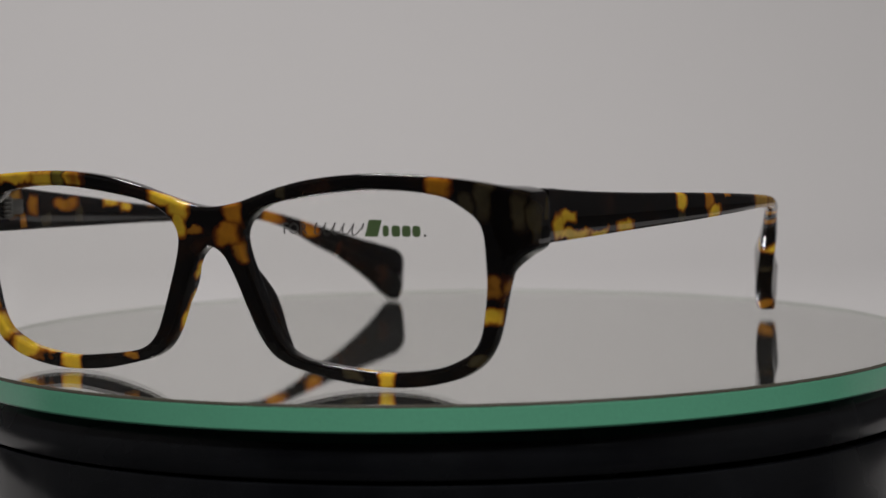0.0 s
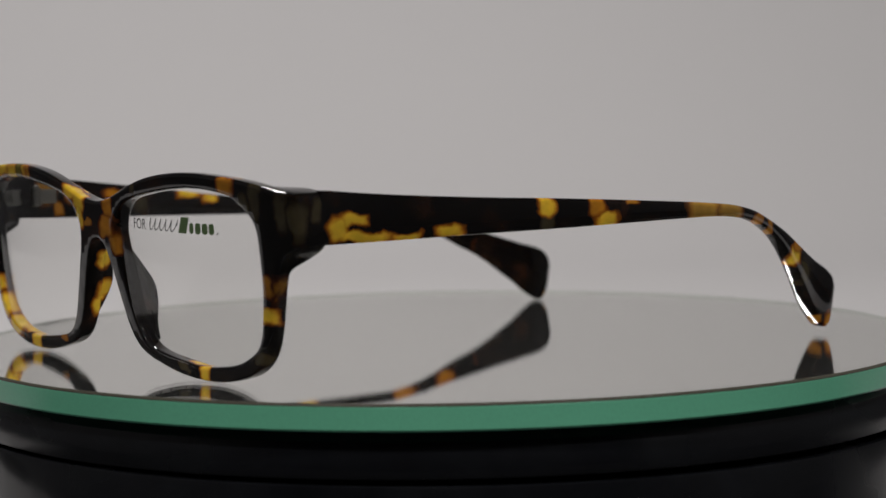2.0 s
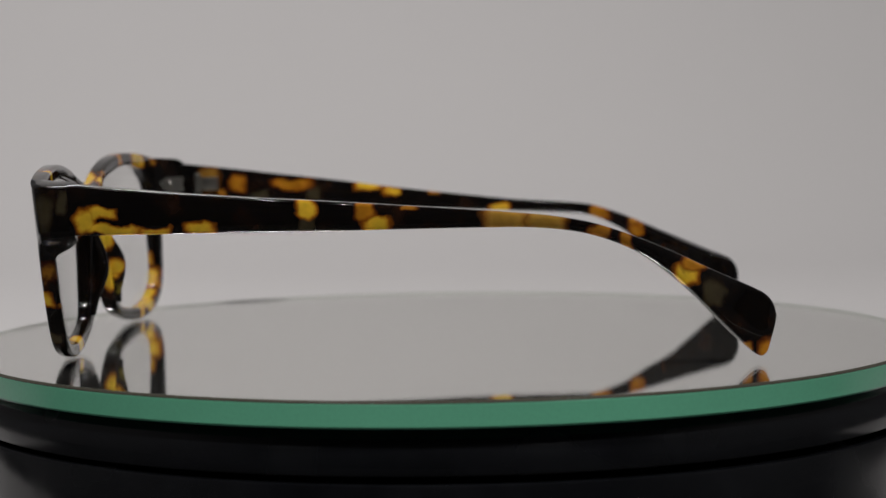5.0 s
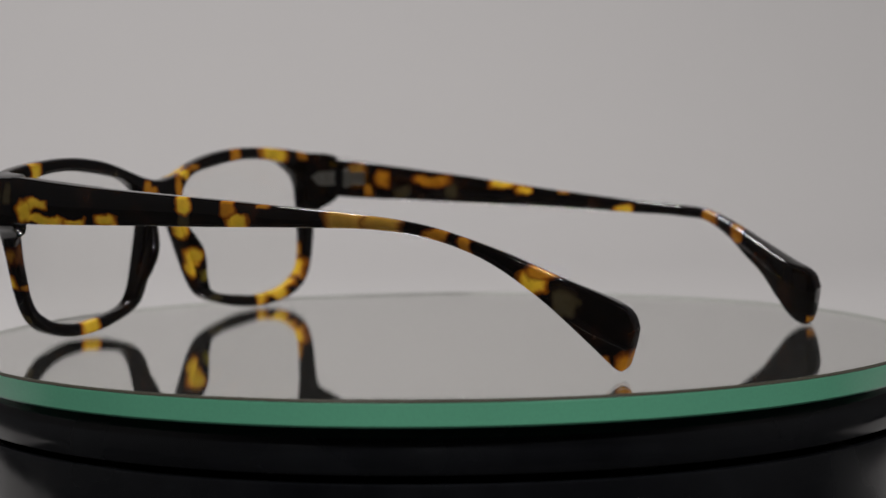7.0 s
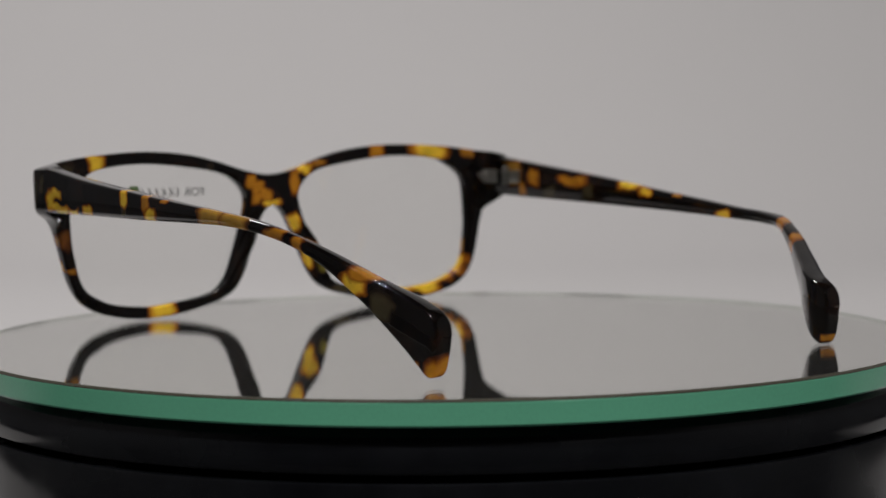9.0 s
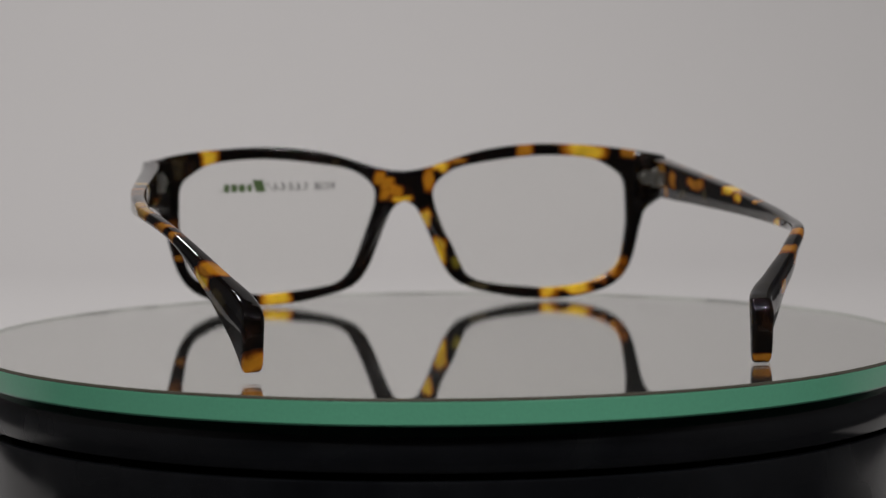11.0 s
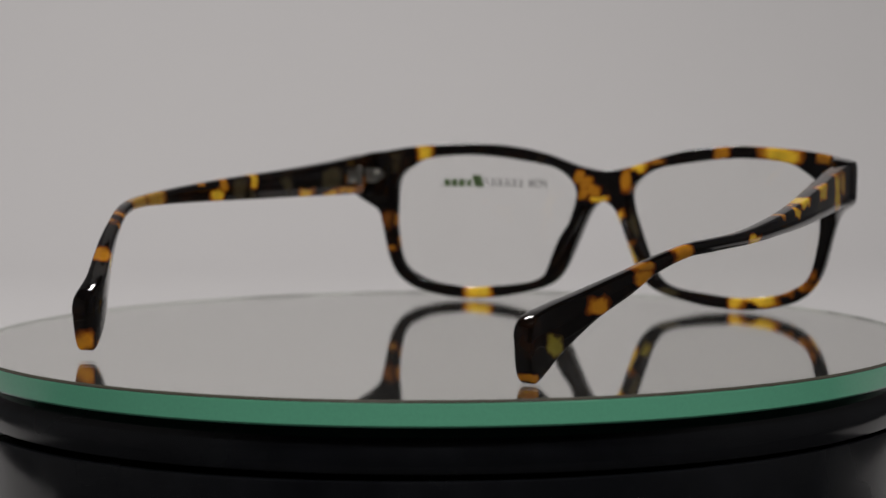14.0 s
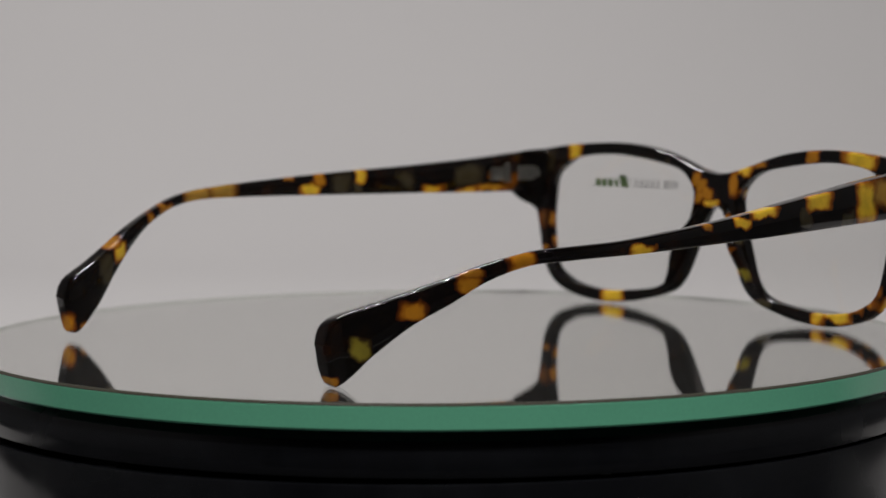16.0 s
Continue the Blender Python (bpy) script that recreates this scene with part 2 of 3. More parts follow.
RIGHT_SHELL = tortoise("tortoise_acetate_right", [
    (-70, 3, 33.4, 7, 3.2, 3.6, 2), (-72.4, 8.4, 31.5, 4.0, 4.2, 5.0, 1), (-65.2, 10.5, 32.5, 2.6, 2.6, 2.4, 3), (-65.4, 6.0, 29.0, 2.6, 1.8, 1.8, 0.5), (-72, 15.5, 28.4, 7, 2.4, 1.8, 0),
    (-74.6, 25.5, 32.6, 4.0, 4.4, 2.2, 1), (-67.2, 24.5, 32.0, 2.8, 6.0, 1.6, 3), (-73, 30, 29.2, 7, 2.2, 2.2, 0), (-74, 44, 31.2, 7, 4.4, 1.5, 1),
    (-75, 50.5, 29.0, 7, 2.6, 1.3, 1), (-75, 61, 29.0, 7, 1.5, 0.9, 0.5), (-75, 78, 24.8, 7, 3.0, 1.4, 1),
    (-71, 104.5, 23.6, 8, 2.7, 2.2, 3), (-65, 113.8, 19.6, 8, 2.0, 1.6, 3), (-65, 113.5, 21.6, 8, 2.2, 1.2, 0.5),
    (-58.8, 123.2, 14.6, 3, 2.5, 1.8, 3), (-53.0, 131.7, 7.2, 3, 1.9, 2.0, 4), (-49, 137.6, 1.0, 8, 1.3, 1.1, 0.5)])

# ---- mesh helpers ----


def mesh_of(name, bm, mat, smooth=35.0):
    me = bpy.data.meshes.new(name)
    bmesh.ops.recalc_face_normals(bm, faces=bm.faces)
    bm.to_mesh(me)
    bm.free()
    me.materials.append(mat)
    me.shade_smooth()
    me.set_sharp_from_angle(angle=radians(smooth))
    return me


def part(name, bm, mat, parent, label="", smooth=35.0):
    ob = new(name, mesh_of(name, bm, mat, smooth))
    ob.parent = parent
    if label:
        tagged(ob, label)
    return ob


def structure(name, bm, mat, label, smooth=35.0):
    return tagged(new(name, mesh_of(name, bm, mat, smooth)), label, name.replace("_", " "), kind="structure")


def lathe(profile, steps=192, close=False):
    """Turn a profile of (radius, z) in mm about the z axis."""
    bm = bmesh.new()
    rings = []
    for r, z in profile:
        if r < 1e-6:
            rings.append([bm.verts.new((0, 0, z * MM))])
        else:
            rings.append([bm.verts.new((r * MM * math.cos(a), r * MM * math.sin(a), z * MM))
                          for a in np.linspace(0, 2 * math.pi, steps, endpoint=False)])
    for a, b in zip(rings, rings[1:]):
        for i in range(steps):
            j = (i + 1) % steps
            if len(a) == 1:
                bm.faces.new((a[0], b[i], b[j]))
            elif len(b) == 1:
                bm.faces.new((a[i], a[j], b[0]))
            else:
                bm.faces.new((a[i], a[j], b[j], b[i]))
    return bm


def box(x0, x1, y0, y1, z0, z1, bevel=0.0):
    bm = bmesh.new()
    bmesh.ops.create_cube(bm, size=1.0)
    for v in bm.verts:
        v.co = Vector(((x0 + x1) / 2 + v.co.x * (x1 - x0), (y0 + y1) / 2 + v.co.y * (y1 - y0),
                       (z0 + z1) / 2 + v.co.z * (z1 - z0)))
    if bevel:
        bmesh.ops.bevel(bm, geom=bm.edges[:], offset=bevel, segments=2, affect="EDGES", profile=0.5)
    return bm


def smooth_line(points, per=6, closed=False):
    """A Catmull-Rom line through points."""
    p = [np.array(q, float) for q in points]
    n = len(p)
    out = []
    for i in range(n if closed else n - 1):
        a, b, c, d = ((p[(i + k) % n] if closed else p[min(max(i + k, 0), n - 1)]) for k in (-1, 0, 1, 2))
        for s in range(per):
            u = s / per
            out.append(0.5 * (2 * b + (c - a) * u + (2 * a - 5 * b + 4 * c - d) * u * u + (3 * b - a - 3 * c + d) * u ** 3))
    if not closed:
        out.append(p[-1])
    return out


def table(rows, at):
    """Smooth value at one place of a table of (place, value)."""
    xs, ys = np.array([r[0] for r in rows], float), np.array([r[1] for r in rows], float)
    slope = np.gradient(ys, xs)
    i = int(np.clip(np.searchsorted(xs, at) - 1, 0, len(xs) - 2))
    h = xs[i + 1] - xs[i]
    u = float(np.clip((at - xs[i]) / h, 0, 1))
    return ((1 + 2 * u) * (1 - u) ** 2 * ys[i] + u * (1 - u) ** 2 * h * slope[i] + u * u * (3 - 2 * u) * ys[i + 1]
            + u * u * (u - 1) * h * slope[i + 1])


# ---- the set: room, table, backdrop ----
# floor, ceiling and walls stay out of view, added to shape the reflections
structure("floor", box(-1.6, 1.6, -1.9, 1.3, -0.86, -0.80), ROOM, "unseen dark grey floor added to close the set")
structure("ceiling", box(-1.6, 1.6, -1.9, 1.3, 1.70, 1.76), ROOM, "unseen dark grey ceiling added to close the set")
structure("wall_north", box(-1.6, 1.6, 1.24, 1.30, -0.80, 1.70), SIDES, "unseen grey wall added behind the backdrop")
structure("wall_south", box(-1.6, 1.6, -1.9, -1.84, -0.80, 1.70), ROOM, "unseen dark wall added facing the set, keeps reflections dark")
structure("wall_east", box(1.54, 1.6, -1.84, 1.24, -0.80, 1.70), SIDES, "unseen grey side wall added for reflections")
structure("wall_west", box(-1.6, -1.54, -1.84, 1.24, -0.80, 1.70), SIDES, "unseen grey side wall added for reflections")


def build_backdrop():
    """A paper sweep 2 mm thick, flat on the table and curving up behind it."""
    front = [(y, -0.0495) for y in np.linspace(0.005, 0.75, 8)[:-1]]
    front += [(0.75 + 0.35 * math.sin(a), 0.3005 - 0.35 * math.cos(a)) for a in np.linspace(0, math.pi / 2, 24)] + [(1.10, 1.45)]
    back = [(y, -0.0515) for y in np.linspace(0.005, 0.75, 8)[:-1]]
    back += [(0.75 + 0.352 * math.sin(a), 0.3005 - 0.352 * math.cos(a)) for a in np.linspace(0, math.pi / 2, 24)] + [(1.102, 1.45)]
    loop = front + back[::-1]
    bm = bmesh.new()
    ends = [[bm.verts.new((x, y, z)) for y, z in loop] for x in (-0.48, 0.48)]
    n = len(loop)
    for i in range(n):
        bm.faces.new((ends[0][i], ends[1][i], ends[1][(i + 1) % n], ends[0][(i + 1) % n]))
    structure("backdrop", bm, BACKDROP, "seamless pale grey paper backdrop curving up behind the turntable", 40)


build_backdrop()


def build_table():
    t = tagged(new("table"), "black laminate table that carries the turntable", "table")
    t.location = (0, 0, -0.80)
    part("tabletop", box(-1.15, 1.15, -0.36, 0.72, 0.715, 0.7485, 0.003), TABLE, t)
    for x in (-1.1, 1.1):
        for y in (-0.31, 0.67):
            part("leg", box(x - 0.025, x + 0.025, y - 0.025, y + 0.025, 0.0, 0.715, 0.003), TABLE, t)


build_table()

# ---- turntable and mirror ----
R = 108.4


def build_turntable():
    t = tagged(new("turntable"), "black glossy plastic motorised display turntable", "turntable")
    part("base", lathe([(0, -49.5), (104, -49.5), (106.6, -48.6), (107.1, -46), (107.3, -16.2), (107.1, -15.6), (106.3, -15.3), (0, -15.3)]),
         BLACK, t, "black plastic drum")
    rotor = part("platter", lathe([(0, -14.4), (106.6, -14.4), (107.2, -14.2), (107.3, -13.7), (107.1, -11), (106.4, -7.8), (105.2, -6.2),
                                   (103.5, -5.45), (0, -5.45)]), BLACK, t, "black turning platter")
    return t, rotor


turntable, platter = build_turntable()


def build_mirror():
    m = tagged(new("mirror_disc"), "round mirror disc with a green ground-glass edge on the turntable", "mirror")
    part("mirror_face", lathe([(0, -0.4), (60, -0.4), (R - 0.5, -0.4), (R - 0.5, -0.58), (0, -0.58)], 256), MIRROR, m,
         "silver coating", smooth=20)
    # the silver lies at the depth at which it appears through the glass
    top = part("glass_top", lathe([(0, 0.0), (60, 0.0), (R - 0.46, 0.0)], 256), GLASS_TOP, m, "clear polished glass top", smooth=20)
    top.visible_shadow = False
    # added ring: draws the bright rim line and hides the chamfer's dark back
    part("bevel", lathe([(R - 0.6, -0.395), (R - 0.49, -0.395), (R - 0.49, -0.012), (R - 0.47, -0.012)], 256), RIM_LINE, m,
         "added pale ring that draws the bright line at the rim", smooth=20)
    part("chamfer", lathe([(R - 0.44, -0.02), (R - 0.02, -0.42), (R - 0.02, -0.6), (R - 0.6, -0.6)], 256), CHAMFER, m,
         "thin grey chamfer", smooth=20)
    part("glass_edge", lathe([(0, -0.62), (R - 0.05, -0.62), (R, -0.7), (R, -4.9), (R - 0.35, -5.3), (0, -5.3)], 256), GREEN, m,
         "green glass edge", smooth=20)
    return m


mirror = build_mirror()

# ---- eyeglasses ----
OUTER = [(0, 34.7), (3, 34.95), (7.3, 35.8), (11.8, 37.2), (16.5, 38.7), (23, 40.2), (31, 41.2), (39.5, 41.5), (50, 41.0),
         (58, 40.2), (64, 39.2), (68.2, 38.4), (69.4, 37.4), (69.6, 33), (69.5, 28.6), (68.6, 27.2), (66.5, 25.8),
         (64.8, 23.6), (63.6, 20), (62.6, 16), (61.5, 12), (60.0, 8.6), (57.7, 5.7), (54.3, 3.5), (50.5, 2.2), (45, 1.1),
         (38.5, 0.7), (30, 1.2), (22.5, 2.6), (16.6, 4.2), (12.9, 6.3), (10.1, 10), (7.7, 15.2), (5.5, 20.5), (3.5, 24.4),
         (1.6, 26.2), (0, 26.7)]
HOLE = [(59.9, 27), (59.6, 30.7), (58.4, 33.1), (55.5, 35.3), (52, 37.1), (45.7, 38.1), (38, 38.4), (30.4, 37.9),
        (21.3, 36.7), (15.1, 35.5), (11.4, 33.8), (8.7, 31.3), (7.7, 28.6), (8.3, 25), (10.0, 20.2), (12.3, 14.5),
        (14.3, 10.2), (16.6, 7.4), (19.6, 5.8), (24, 4.9), (30, 4.2), (37.8, 3.6), (45, 4.2), (49.8, 5.1), (53.5, 6.6),
        (56.4, 8.4), (58.2, 11.3), (59.2, 15.6), (59.9, 20.5)]


def face_y(x, z):
    """The front of the frame: a gentle wrap, leaning forward at the brow."""
    return -17.5 + 0.00102 * x * x + (31 - z) * 0.09 + 1.7 * (max(abs(x) - 61, 0) / 8.6) ** 2


def step(a, b, v):
    """0 at a, 1 at b, smooth between them."""
    u = min(max((v - a) / (b - a), 0), 1)
    return u * u * (3 - 2 * u)


def depth(x, z):
    """Thickness of the frame from front to back."""
    lug = step(63.0, 65.4, abs(x)) * step(22.5, 27, z)
    back = -3.9 - face_y(x, z)
    rim = 3.4 + 0.8 * step(16, 6, abs(x))
    return rim + (back - rim) * lug


def flat_outline(loops, bevel, name):
    """A filled plate 3.4 mm thick with rounded edges, from closed loops in x and z; its depth runs from -1 to 1."""
    cu = bpy.data.curves.new(name, "CURVE")
    cu.dimensions, cu.fill_mode = "2D", "BOTH"
    cu.extrude, cu.bevel_depth, cu.bevel_resolution, cu.offset = 1.7 - bevel, bevel, 3, -bevel
    for loop in loops:
        s = cu.splines.new("POLY")
        s.points.add(len(loop) - 1)
        for q, (x, z) in zip(s.points, loop):
            q.co = (x, z, 0, 1)
        s.use_cyclic_u = True
    ob = bpy.data.objects.new(name, cu)
    scene.collection.objects.link(ob)
    me = bpy.data.meshes.new_from_object(ob.evaluated_get(bpy.context.evaluated_depsgraph_get()))
    bm = bmesh.new()
    bm.from_mesh(me)
    bpy.data.objects.remove(ob)
    bpy.data.curves.remove(cu)
    bpy.data.meshes.remove(me)
    bmesh.ops.remove_doubles(bm, verts=bm.verts, dist=0.001)
    for v in bm.verts:
        v.co.z /= 1.7
    return bm


def rest(z):
    """The lower rim comes down to the glass."""
    return z - 0.55 * step(22, 3, z)


def build_front(glasses):
    half = [np.array((x, rest(z))) for x, z in smooth_line(OUTER, 5)]
    outer = [tuple(q) for q in half] + [(-x, z) for x, z in half[-2:0:-1]]
    hole = [(x, rest(z)) for x, z in smooth_line(HOLE, 5, True)]
    bm = flat_outline([outer, hole, [(-x, z) for x, z in hole]], 0.8, "front_outline")
    # cut the plate into narrow strips so that it can follow the wrap
    for x in np.arange(-68, 68.1, 2.0):
        bmesh.ops.bisect_plane(bm, geom=bm.verts[:] + bm.edges[:] + bm.faces[:], plane_co=(x, 0, 0), plane_no=(1, 0, 0))
    for v in bm.verts:
        x, z, s = v.co
        # the nose side flares back a little towards the pads
        v.co = Vector((x, face_y(x, z) + (s + 1) / 2 * depth(x, z), z)) * MM
    return part("front_frame", bm, FRONT_SHELL, glasses, "glossy tortoiseshell front with yellow clouds", 32)


def lens_y(x, z, side):
    u, w = (abs(x) - 34) / 27, (z - 21) / 18.5
    return face_y(x, z) + 1.2 - 3.1 * max(0.0, 1 - u * u) * max(0.0, 1 - 0.6 * w * w)


def build_lens(glasses, side):
    line = [np.array((x, rest(z))) for x, z in smooth_line(HOLE, 3, True)]
    bm = bmesh.new()
    centre = np.array((34.0, 21.0))
    shells = []
    for back in (0.0, 1.4):
        rings = []
        for f in (0.12, 0.3, 0.45, 0.6, 0.75, 0.88, 1.012):
            ring = []
            for q in line:
                x, z = centre + (q - centre) * f
                ring.append(bm.verts.new(Vector((side * x, lens_y(x, z, side) + back, z)) * MM))
            rings.append(ring)
        mid = bm.verts.new(Vector((side * centre[0], lens_y(*centre, side) + back, centre[1])) * MM)
        n = len(line)
        for i in range(n):
            bm.faces.new((mid, rings[0][i], rings[0][(i + 1) % n]))
            for a, b in zip(rings, rings[1:]):
                bm.faces.new((a[i], b[i], b[(i + 1) % n], a[(i + 1) % n]))
        shells.append(rings[-1])
    for i in range(n):
        bm.faces.new((shells[0][i], shells[1][i], shells[1][(i + 1) % n], shells[0][(i + 1) % n]))
    ob = part("lens", bm, LENS, glasses, "clear demo lens", 60)
    ob.visible_shadow = False
    return ob


def build_pad(glasses, side):
    """The nose pad: a tapered wing of the same acetate behind the inner rim."""
    rows = []
    for u in np.linspace(0, 1, 25):
        z = 26.0 - 19.5 * u
        inner = table([(0, 4.6), (0.2, 6.3), (0.5, 9.4), (0.8, 12.6), (1.0, 15.0)], u)
        reach = 0.4 + table([(0, 0), (0.2, 1.9), (0.45, 3.3), (0.65, 2.4), (0.85, 0.7), (1.0, 0)], u)
        wide = 0.7 + 0.8 * math.sin(math.pi * u) ** 0.6
        y0 = face_y(inner, z) + 2.6
        ring = []
        for k in range(24):
            a = 2 * math.pi * k / 24
            back = (math.cos(a) + 1) / 2
            ring.append((inner + 0.4 + back * reach * 0.10 + math.sin(a) * wide, y0 + back * (reach + 1.2), z))
        rows.append(ring)
    bm = bmesh.new()
    vs = [[bm.verts.new(Vector((side * x, y, z)) * MM) for x, y, z in ring] for ring in rows]
    for a, b in zip(vs, vs[1:]):
        for k in range(24):
            bm.faces.new((a[k], a[(k + 1) % 24], b[(k + 1) % 24], b[k]))
    bm.faces.new(vs[0])
    bm.faces.new(vs[-1])
    return part("nose_pad", bm, FRONT_SHELL, glasses, "", 70)


LEFT = dict(
    x=[(-4, 69.5), (2.4, 69.9), (22, 72.3), (42, 74.6), (56, 76), (80, 76.6), (92, 75.9), (100, 73.8), (107, 71.0), (117, 66.9),
       (125, 63.2), (131, 60.5), (136, 59.2), (141, 58.8)],
    top=[(-4, 38.5), (6, 37.5), (28, 35.9), (50, 34.7), (73, 33.2), (85, 32.3), (95, 31.2), (102, 29.7), (109, 27.2), (117, 23.8),
         (125, 19.8), (132, 16.4), (135, 14.9), (136.5, 14.0), (137.6, 12.9), (138.3, 11.7), (138.65, 10.6), (138.8, 9.7)],
    low=[(-4, 28.1), (6, 28.2), (28, 28.6), (50, 28.9), (68, 29.2), (80, 29.3), (89, 29.2), (95.5, 28.6), (101, 27.5), (106, 25.8),
         (112, 22.8), (118, 18.4), (123, 13.9), (127.5, 9.2), (131, 5.4), (133.5, 2.8), (134.9, 1.5), (136.2, 1.2),
         (137.1, 2.3), (137.7, 4.4), (138.3, 6.4), (138.65, 7.9), (138.8, 8.9)])
RIGHT = dict(
    x=[(-4, 69.5), (2.4, 69.9), (22, 72.3), (42, 74.4), (56, 75.2), (80, 74.8), (92, 73.2), (99, 71.4), (105, 69.0), (110, 66.2),
       (116, 63.0), (121, 59.7), (126, 56.6), (130, 53.9), (134, 51.8), (141, 51.0)],
    top=[(-4, 37.6), (2, 36.9), (18, 34.9), (34, 32.9), (52, 30.4), (70, 28.3), (84, 26.9), (95, 26.3), (103, 25.6), (110, 23.6),
         (116, 21.3), (122, 18.9), (133, 14.6), (135, 13.8), (136.5, 13.0), (137.6, 12.0), (138.3, 10.8), (138.65, 9.7), (138.8, 8.8)],
    low=[(-4, 27.5), (2, 27.2), (18, 26.6), (41, 25.7), (62, 24.9), (80, 24.1), (95, 23.5), (104, 22.6), (110, 20.2), (117, 15.6),
         (124, 10.9), (130, 5.3), (133.4, 1.6), (135, 0.3), (136.4, 0.05), (137.3, 1.2), (138, 3.3),
         (138.4, 5.2), (138.7, 6.8), (138.8, 7.8)])
THICK = [(-4, 4.2), (30, 3.9), (70, 3.2), (95, 2.9), (108, 3.1), (122, 3.9), (134, 4.6), (137, 4.5), (137.8, 4.4), (138.4, 4.0), (138.8, 3.4)]
ROUND = [(-4, 0.7), (60, 0.8), (95, 1.0), (122, 1.0), (134, 1.0), (141, 1.0)]


def build_temple(glasses, form, side, shell):
    stations = list(np.arange(-5.2, 130, 2.0)) + list(np.arange(130.0, 134.0, 0.6)) + list(np.arange(134.0, 138.85, 0.2))
    rows = []
    for y in stations:
        x, top, low, w = table(form["x"], y), table(form["top"], y), table(form["low"], y), table(THICK, y)
        slope = (table(form["x"], y + 1) - table(form["x"], y - 1)) / 2
        away = np.array((1.0, -slope)) / math.hypot(1, slope)
        h, r = (top - low) / 2, min(table(ROUND, y), w * 0.42, (top - low) * 0.42)
        ring = []
        for sx, sz, a0 in ((1, 1, 0), (-1, 1, 90), (-1, -1, 180), (1, -1, 270)):
            for a in (0, 30, 60, 90):
                c, s = math.cos(radians(a0 + a)), math.sin(radians(a0 + a))
                # the club of the tip is thinner at its lower edge
                d = (sx * (w / 2 - r) + c * r) * (1 - 0.12 * step(112, 130, y) * (sz < 0)) - table(THICK, min(y, 136)) / 2
                ring.append((x + away[0] * d, y + away[1] * d, (top + low) / 2 + sz * (h - r) + s * r))
        rows.append(ring)
    bm = bmesh.new()
    vs = [[bm.verts.new(Vector((side * x, y, z)) * MM) for x, y, z in ring] for ring in rows]
    n = len(vs[0])
    for a, b in zip(vs, vs[1:]):
        for k in range(n):
            bm.faces.new((a[k], a[(k + 1) % n], b[(k + 1) % n], b[k]))
    bm.faces.new(vs[0])
    bm.faces.new(vs[-1])
    return part("temple", bm, shell, glasses, "glossy tortoiseshell temple arm", 75)


def tube(x, y, z0, z1, r, steps=16):
    bm = bmesh.new()
    rings = [[bm.verts.new(Vector((x + q * r * math.cos(a), y + q * r * math.sin(a), z)) * MM)
              for a in np.linspace(0, 2 * math.pi, steps, endpoint=False)]
             for z, q in ((z0, 0.8), (z0 + 0.2, 1), (z1 - 0.2, 1), (z1, 0.8))]
    for a, b in zip(rings, rings[1:]):
        for k in range(steps):
            bm.faces.new((a[k], a[(k + 1) % steps], b[(k + 1) % steps], b[k]))
    bm.faces.new(rings[0])
    bm.faces.new(rings[-1])
    return bm


def rim_back(x, z):
    return face_y(x, z) + depth(x, z)


def stadium(side, x0, x1, z, half, lift, thick):
    """A thin plate with round ends that hugs the back of the frame."""
    bm = bmesh.new()
    mid, turn = (x0 + x1) / 2, 28
    line = []
    for k in range(turn):
        a = 2 * math.pi * k / turn
        c = math.copysign(max((x1 - x0) / 2 - half, 0), math.cos(a))
        line.append((c + half * math.cos(a), half * math.sin(a)))
    shells = []
    for up, q in ((lift, 1.0), (lift + thick * 0.75, 1.0), (lift + thick, 0.92)):
        shells.append([bm.verts.new(Vector((side * (mid + x * q), rim_back(mid + x * q, z) + up, z + w * q)) * MM) for x, w in line])
    for f in (0.65, 0.3):
        shells.append([bm.verts.new(Vector((side * (mid + x * f), rim_back(mid + x * f, z) + lift + thick, z + w * f)) * MM)
                       for x, w in line])
    for a, b in zip(shells, shells[1:]):
        for k in range(turn):
            bm.faces.new((a[k], a[(k + 1) % turn], b[(k + 1) % turn], b[k]))
    bm.faces.new(shells[-1])
    bm.faces.new(shells[0])
    return bm


def rivet(side, x, z):
    """A round head with a sunken ring, facing backwards."""
    bm = bmesh.new()
    steps, at = 20, rim_back(x, z) + 0.35
    rings = [[bm.verts.new(Vector((side * (x + r * math.cos(a)), at + y, z + r * math.sin(a))) * MM)
              for a in np.linspace(0, 2 * math.pi, steps, endpoint=False)]
             for r, y in ((1.15, 0.0), (1.15, 0.28), (1.0, 0.4), (0.78, 0.4), (0.70, 0.22), (0.62, 0.22), (0.52, 0.42), (0.25, 0.5))]
    for a, b in zip(rings, rings[1:]):
        for k in range(steps):
            bm.faces.new((a[k], a[(k + 1) % steps], b[(k + 1) % steps], b[k]))
    bm.faces.new(rings[-1])
    return bm


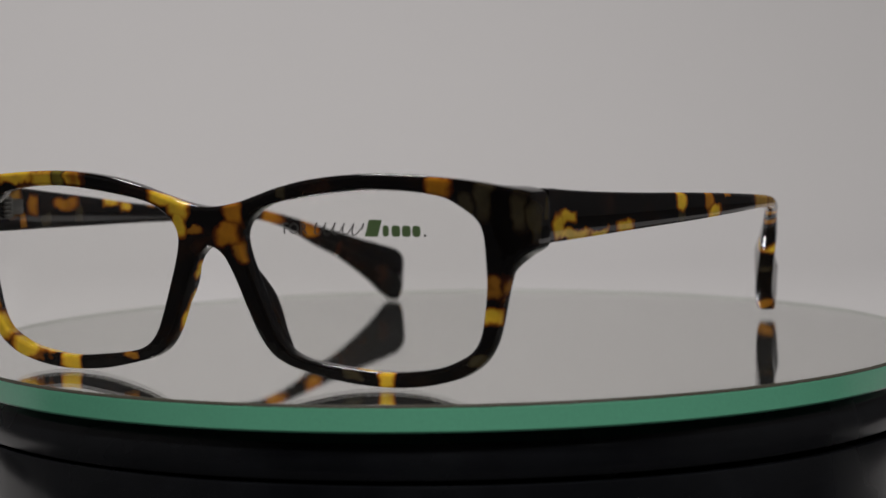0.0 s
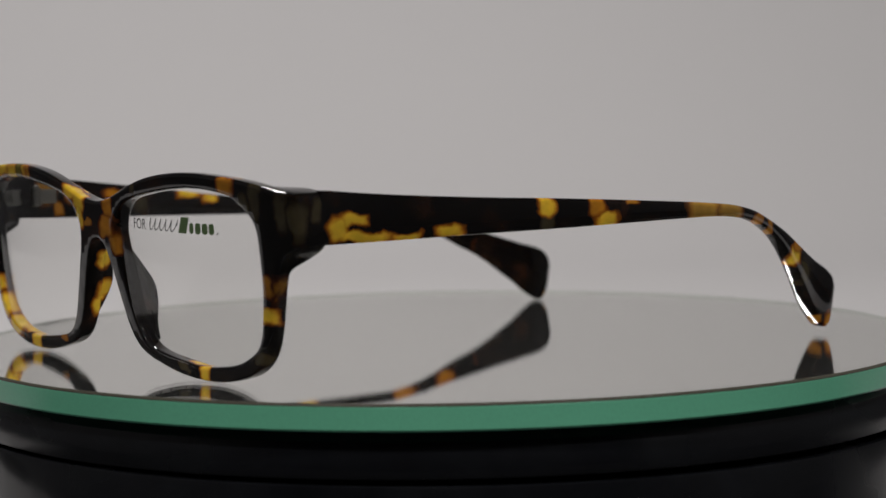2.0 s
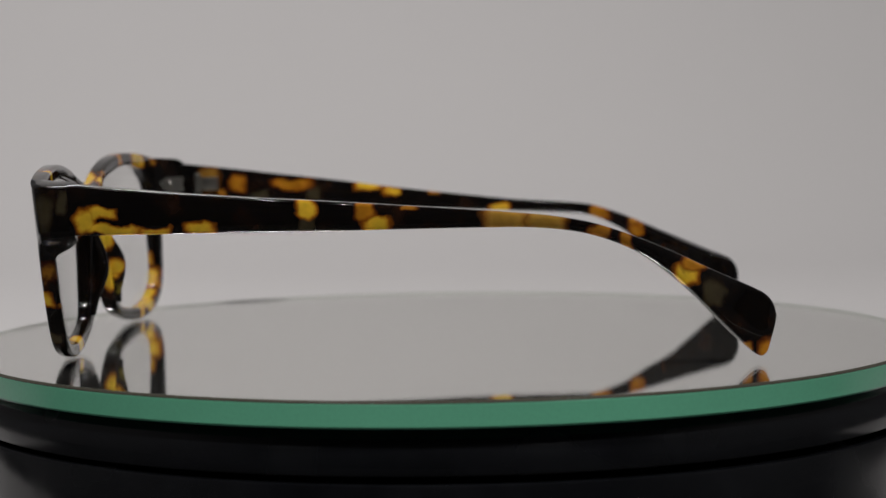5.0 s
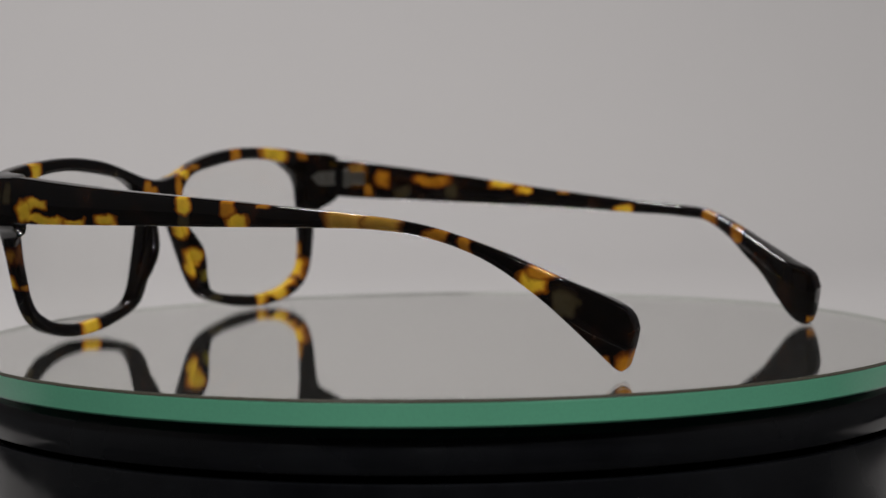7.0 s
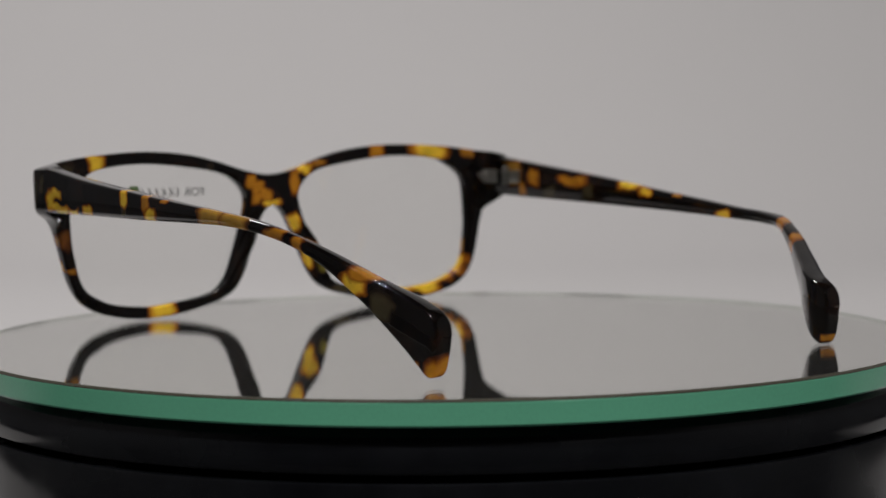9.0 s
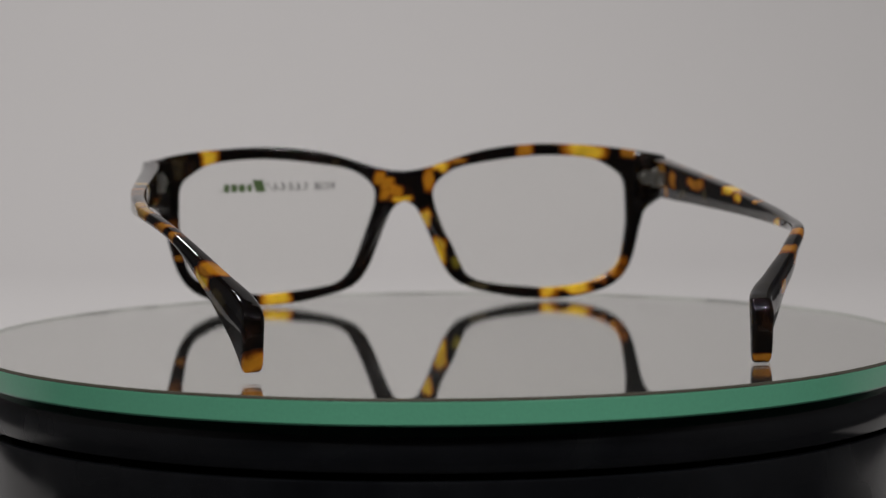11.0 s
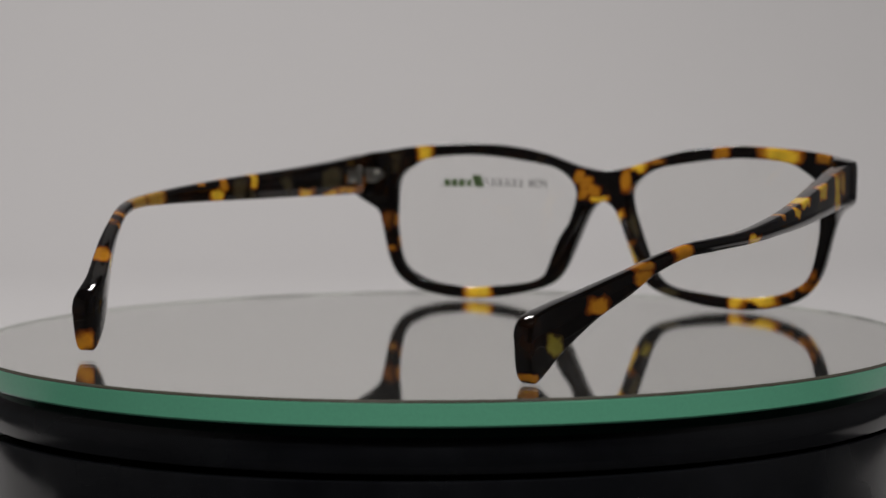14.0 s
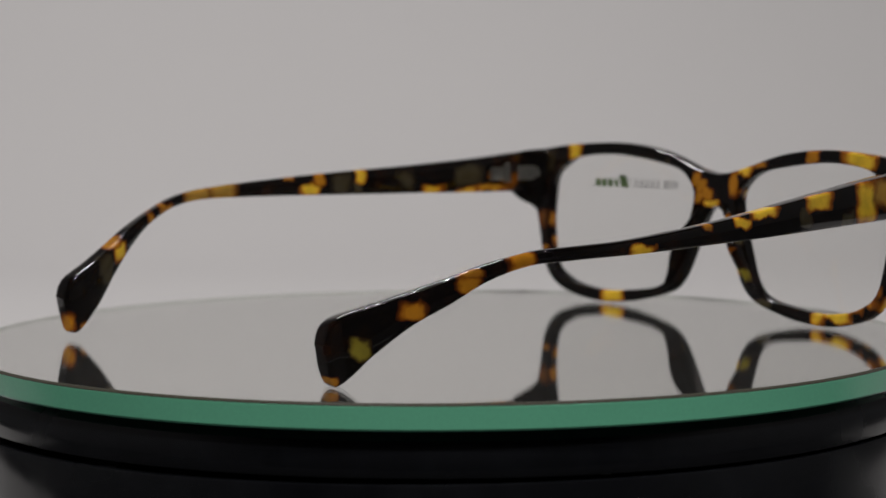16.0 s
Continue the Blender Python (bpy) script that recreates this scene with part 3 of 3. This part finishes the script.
def build_hinge(glasses, side, z):
    """A riveted steel hinge between the lug and the temple: two plates and five knuckles on a pin."""
    hinge = new("hinge", mesh_of("hinge", tube(side * 65.2, 0.2, z - 2.35, z + 2.35, 0.55), METAL))
    hinge.parent = glasses
    tagged(hinge, "small steel hinge")
    for k in range(5):
        part("knuckle", tube(side * 65.2, 0.2, z - 2.2 + k * 0.9, z - 2.2 + k * 0.9 + 0.8, 1.1), METAL, hinge)
    part("front_plate", stadium(side, 62.3, 66.4, z, 1.9, 0.06, 0.42), METAL, hinge, "rounded steel hinge plate")
    part("rivet", rivet(side, 64.1, z), METAL, hinge, "round rivet head")
    part("temple_plate", box(*sorted((side * 65.2 * MM, side * 66.3 * MM)), 0.2 * MM, 5.6 * MM, (z - 1.7) * MM, (z + 1.7) * MM, 0.0004),
         METAL, hinge)
    part("screw_head", tube(side * 65.2, 0.2, z + 2.3, z + 2.7, 0.85), METAL, hinge, "small screw head")


def lettering(text, size, x, z, shear=0.0):
    cu = bpy.data.curves.new("lettering", "FONT")
    cu.body, cu.size, cu.shear, cu.resolution_u = text, size, shear, 3
    ob = bpy.data.objects.new("lettering", cu)
    scene.collection.objects.link(ob)
    me = bpy.data.meshes.new_from_object(ob.evaluated_get(bpy.context.evaluated_depsgraph_get()))
    bm = bmesh.new()
    bm.from_mesh(me)
    bpy.data.objects.remove(ob)
    bpy.data.curves.remove(cu)
    bpy.data.meshes.remove(me)
    for v in bm.verts:
        v.co = Vector((x + v.co.x, v.co.y + z, 0))
    return bm


def on_lens(bm, lift=0.06):
    for v in bm.verts:
        x, z = v.co.x, v.co.y
        v.co = Vector((x, lens_y(x, z, 1) - lift, z)) * MM
    return bm


def strokes(pieces):
    """Flat slanted bars (x0, z0, x1, z1, width) in mm."""
    bm = bmesh.new()
    for x0, z0, x1, z1, w in pieces:
        d = Vector((x1 - x0, z1 - z0)).normalized()
        n = Vector((-d.y, d.x)) * w / 2
        bm.faces.new([bm.verts.new((px, pz, 0)) for px, pz in ((x0 + n.x, z0 + n.y), (x0 - n.x, z0 - n.y),
                                                              (x1 - n.x, z1 - n.y), (x1 + n.x, z1 + n.y))])
    return bm


def slab(x, z, wide, high, slant, corner):
    """A flat printed block with rounded corners, centred on x and z."""
    bm = bmesh.new()
    ring = []
    for sx, sz, a0 in ((1, 1, 0), (-1, 1, 90), (-1, -1, 180), (1, -1, 270)):
        for a in (0, 30, 60, 90):
            px = sx * (wide / 2 - corner) + corner * math.cos(radians(a0 + a))
            pz = sz * (high / 2 - corner) + corner * math.sin(radians(a0 + a))
            ring.append(bm.verts.new((x + px + slant * pz / high * 2, z + pz, 0)))
    bm.faces.new(ring)
    return bm


def build_print(lens):
    part("word_print", on_lens(lettering("FOR", 3.1, 18.0, 29.8)), INK_GREY, lens, "grey printed word FOR")
    script, old = [], None
    for k in range(91):
        u = k / 90 * 5.5
        rise = math.sin(2 * math.pi * u)
        at = (25.0 + 2.05 * u + 0.55 * rise + 0.35 * math.cos(2 * math.pi * u), 31.0 + 1.15 * rise)
        if old:
            script.append((*old, *at, 0.20 + 0.12 * (at[1] < old[1])))
        old = at
    part("script_mark", on_lens(strokes(script)), INK_GREY, lens, "thin grey slanted script mark")
    # the green mark: a tall slanted block, four lower rounded ones and a dot
    part("block_mark", on_lens(slab(38.3, 31.25, 2.7, 3.2, 0.45, 0.1)), INK_GREEN, lens, "tall slanted green printed bar")
    for x, wide in ((40.85, 1.3), (42.9, 1.75), (45.0, 1.75), (47.0, 1.6)):
        part("letter_bar", on_lens(slab(x, 30.75, wide, 2.15, 0.0, 0.6)), INK_GREEN, lens, "green printed bar")
    part("dot_mark", on_lens(slab(48.7, 29.95, 0.5, 0.5, 0.0, 0.24)), INK_GREY, lens, "tiny grey printed dot")


def build_glasses():
    g = tagged(new("eyeglasses"), "tortoiseshell acetate eyeglasses standing open on the mirror disc", "eyeglasses")
    build_front(g)
    for side in (1, -1):
        lens = build_lens(g, side)
        if side > 0:
            build_print(lens)
        build_pad(g, side)
    for form, side, shell, z in ((LEFT, 1, LEFT_SHELL, 33.0), (RIGHT, -1, RIGHT_SHELL, 32.4)):
        build_temple(g, form, side, shell)
        build_hinge(g, side, z)
    return g


eyeglasses = build_glasses()


def motions():
    times = [k * 0.5 for k in range(33)]
    spin = [(t, pose(0, 0, 0, *TILT, SPIN * t)) for t in times]
    walk(mirror, spin)
    walk(platter, spin)
    walk(eyeglasses, [(t, m @ SIT) for t, m in spin])


motions()
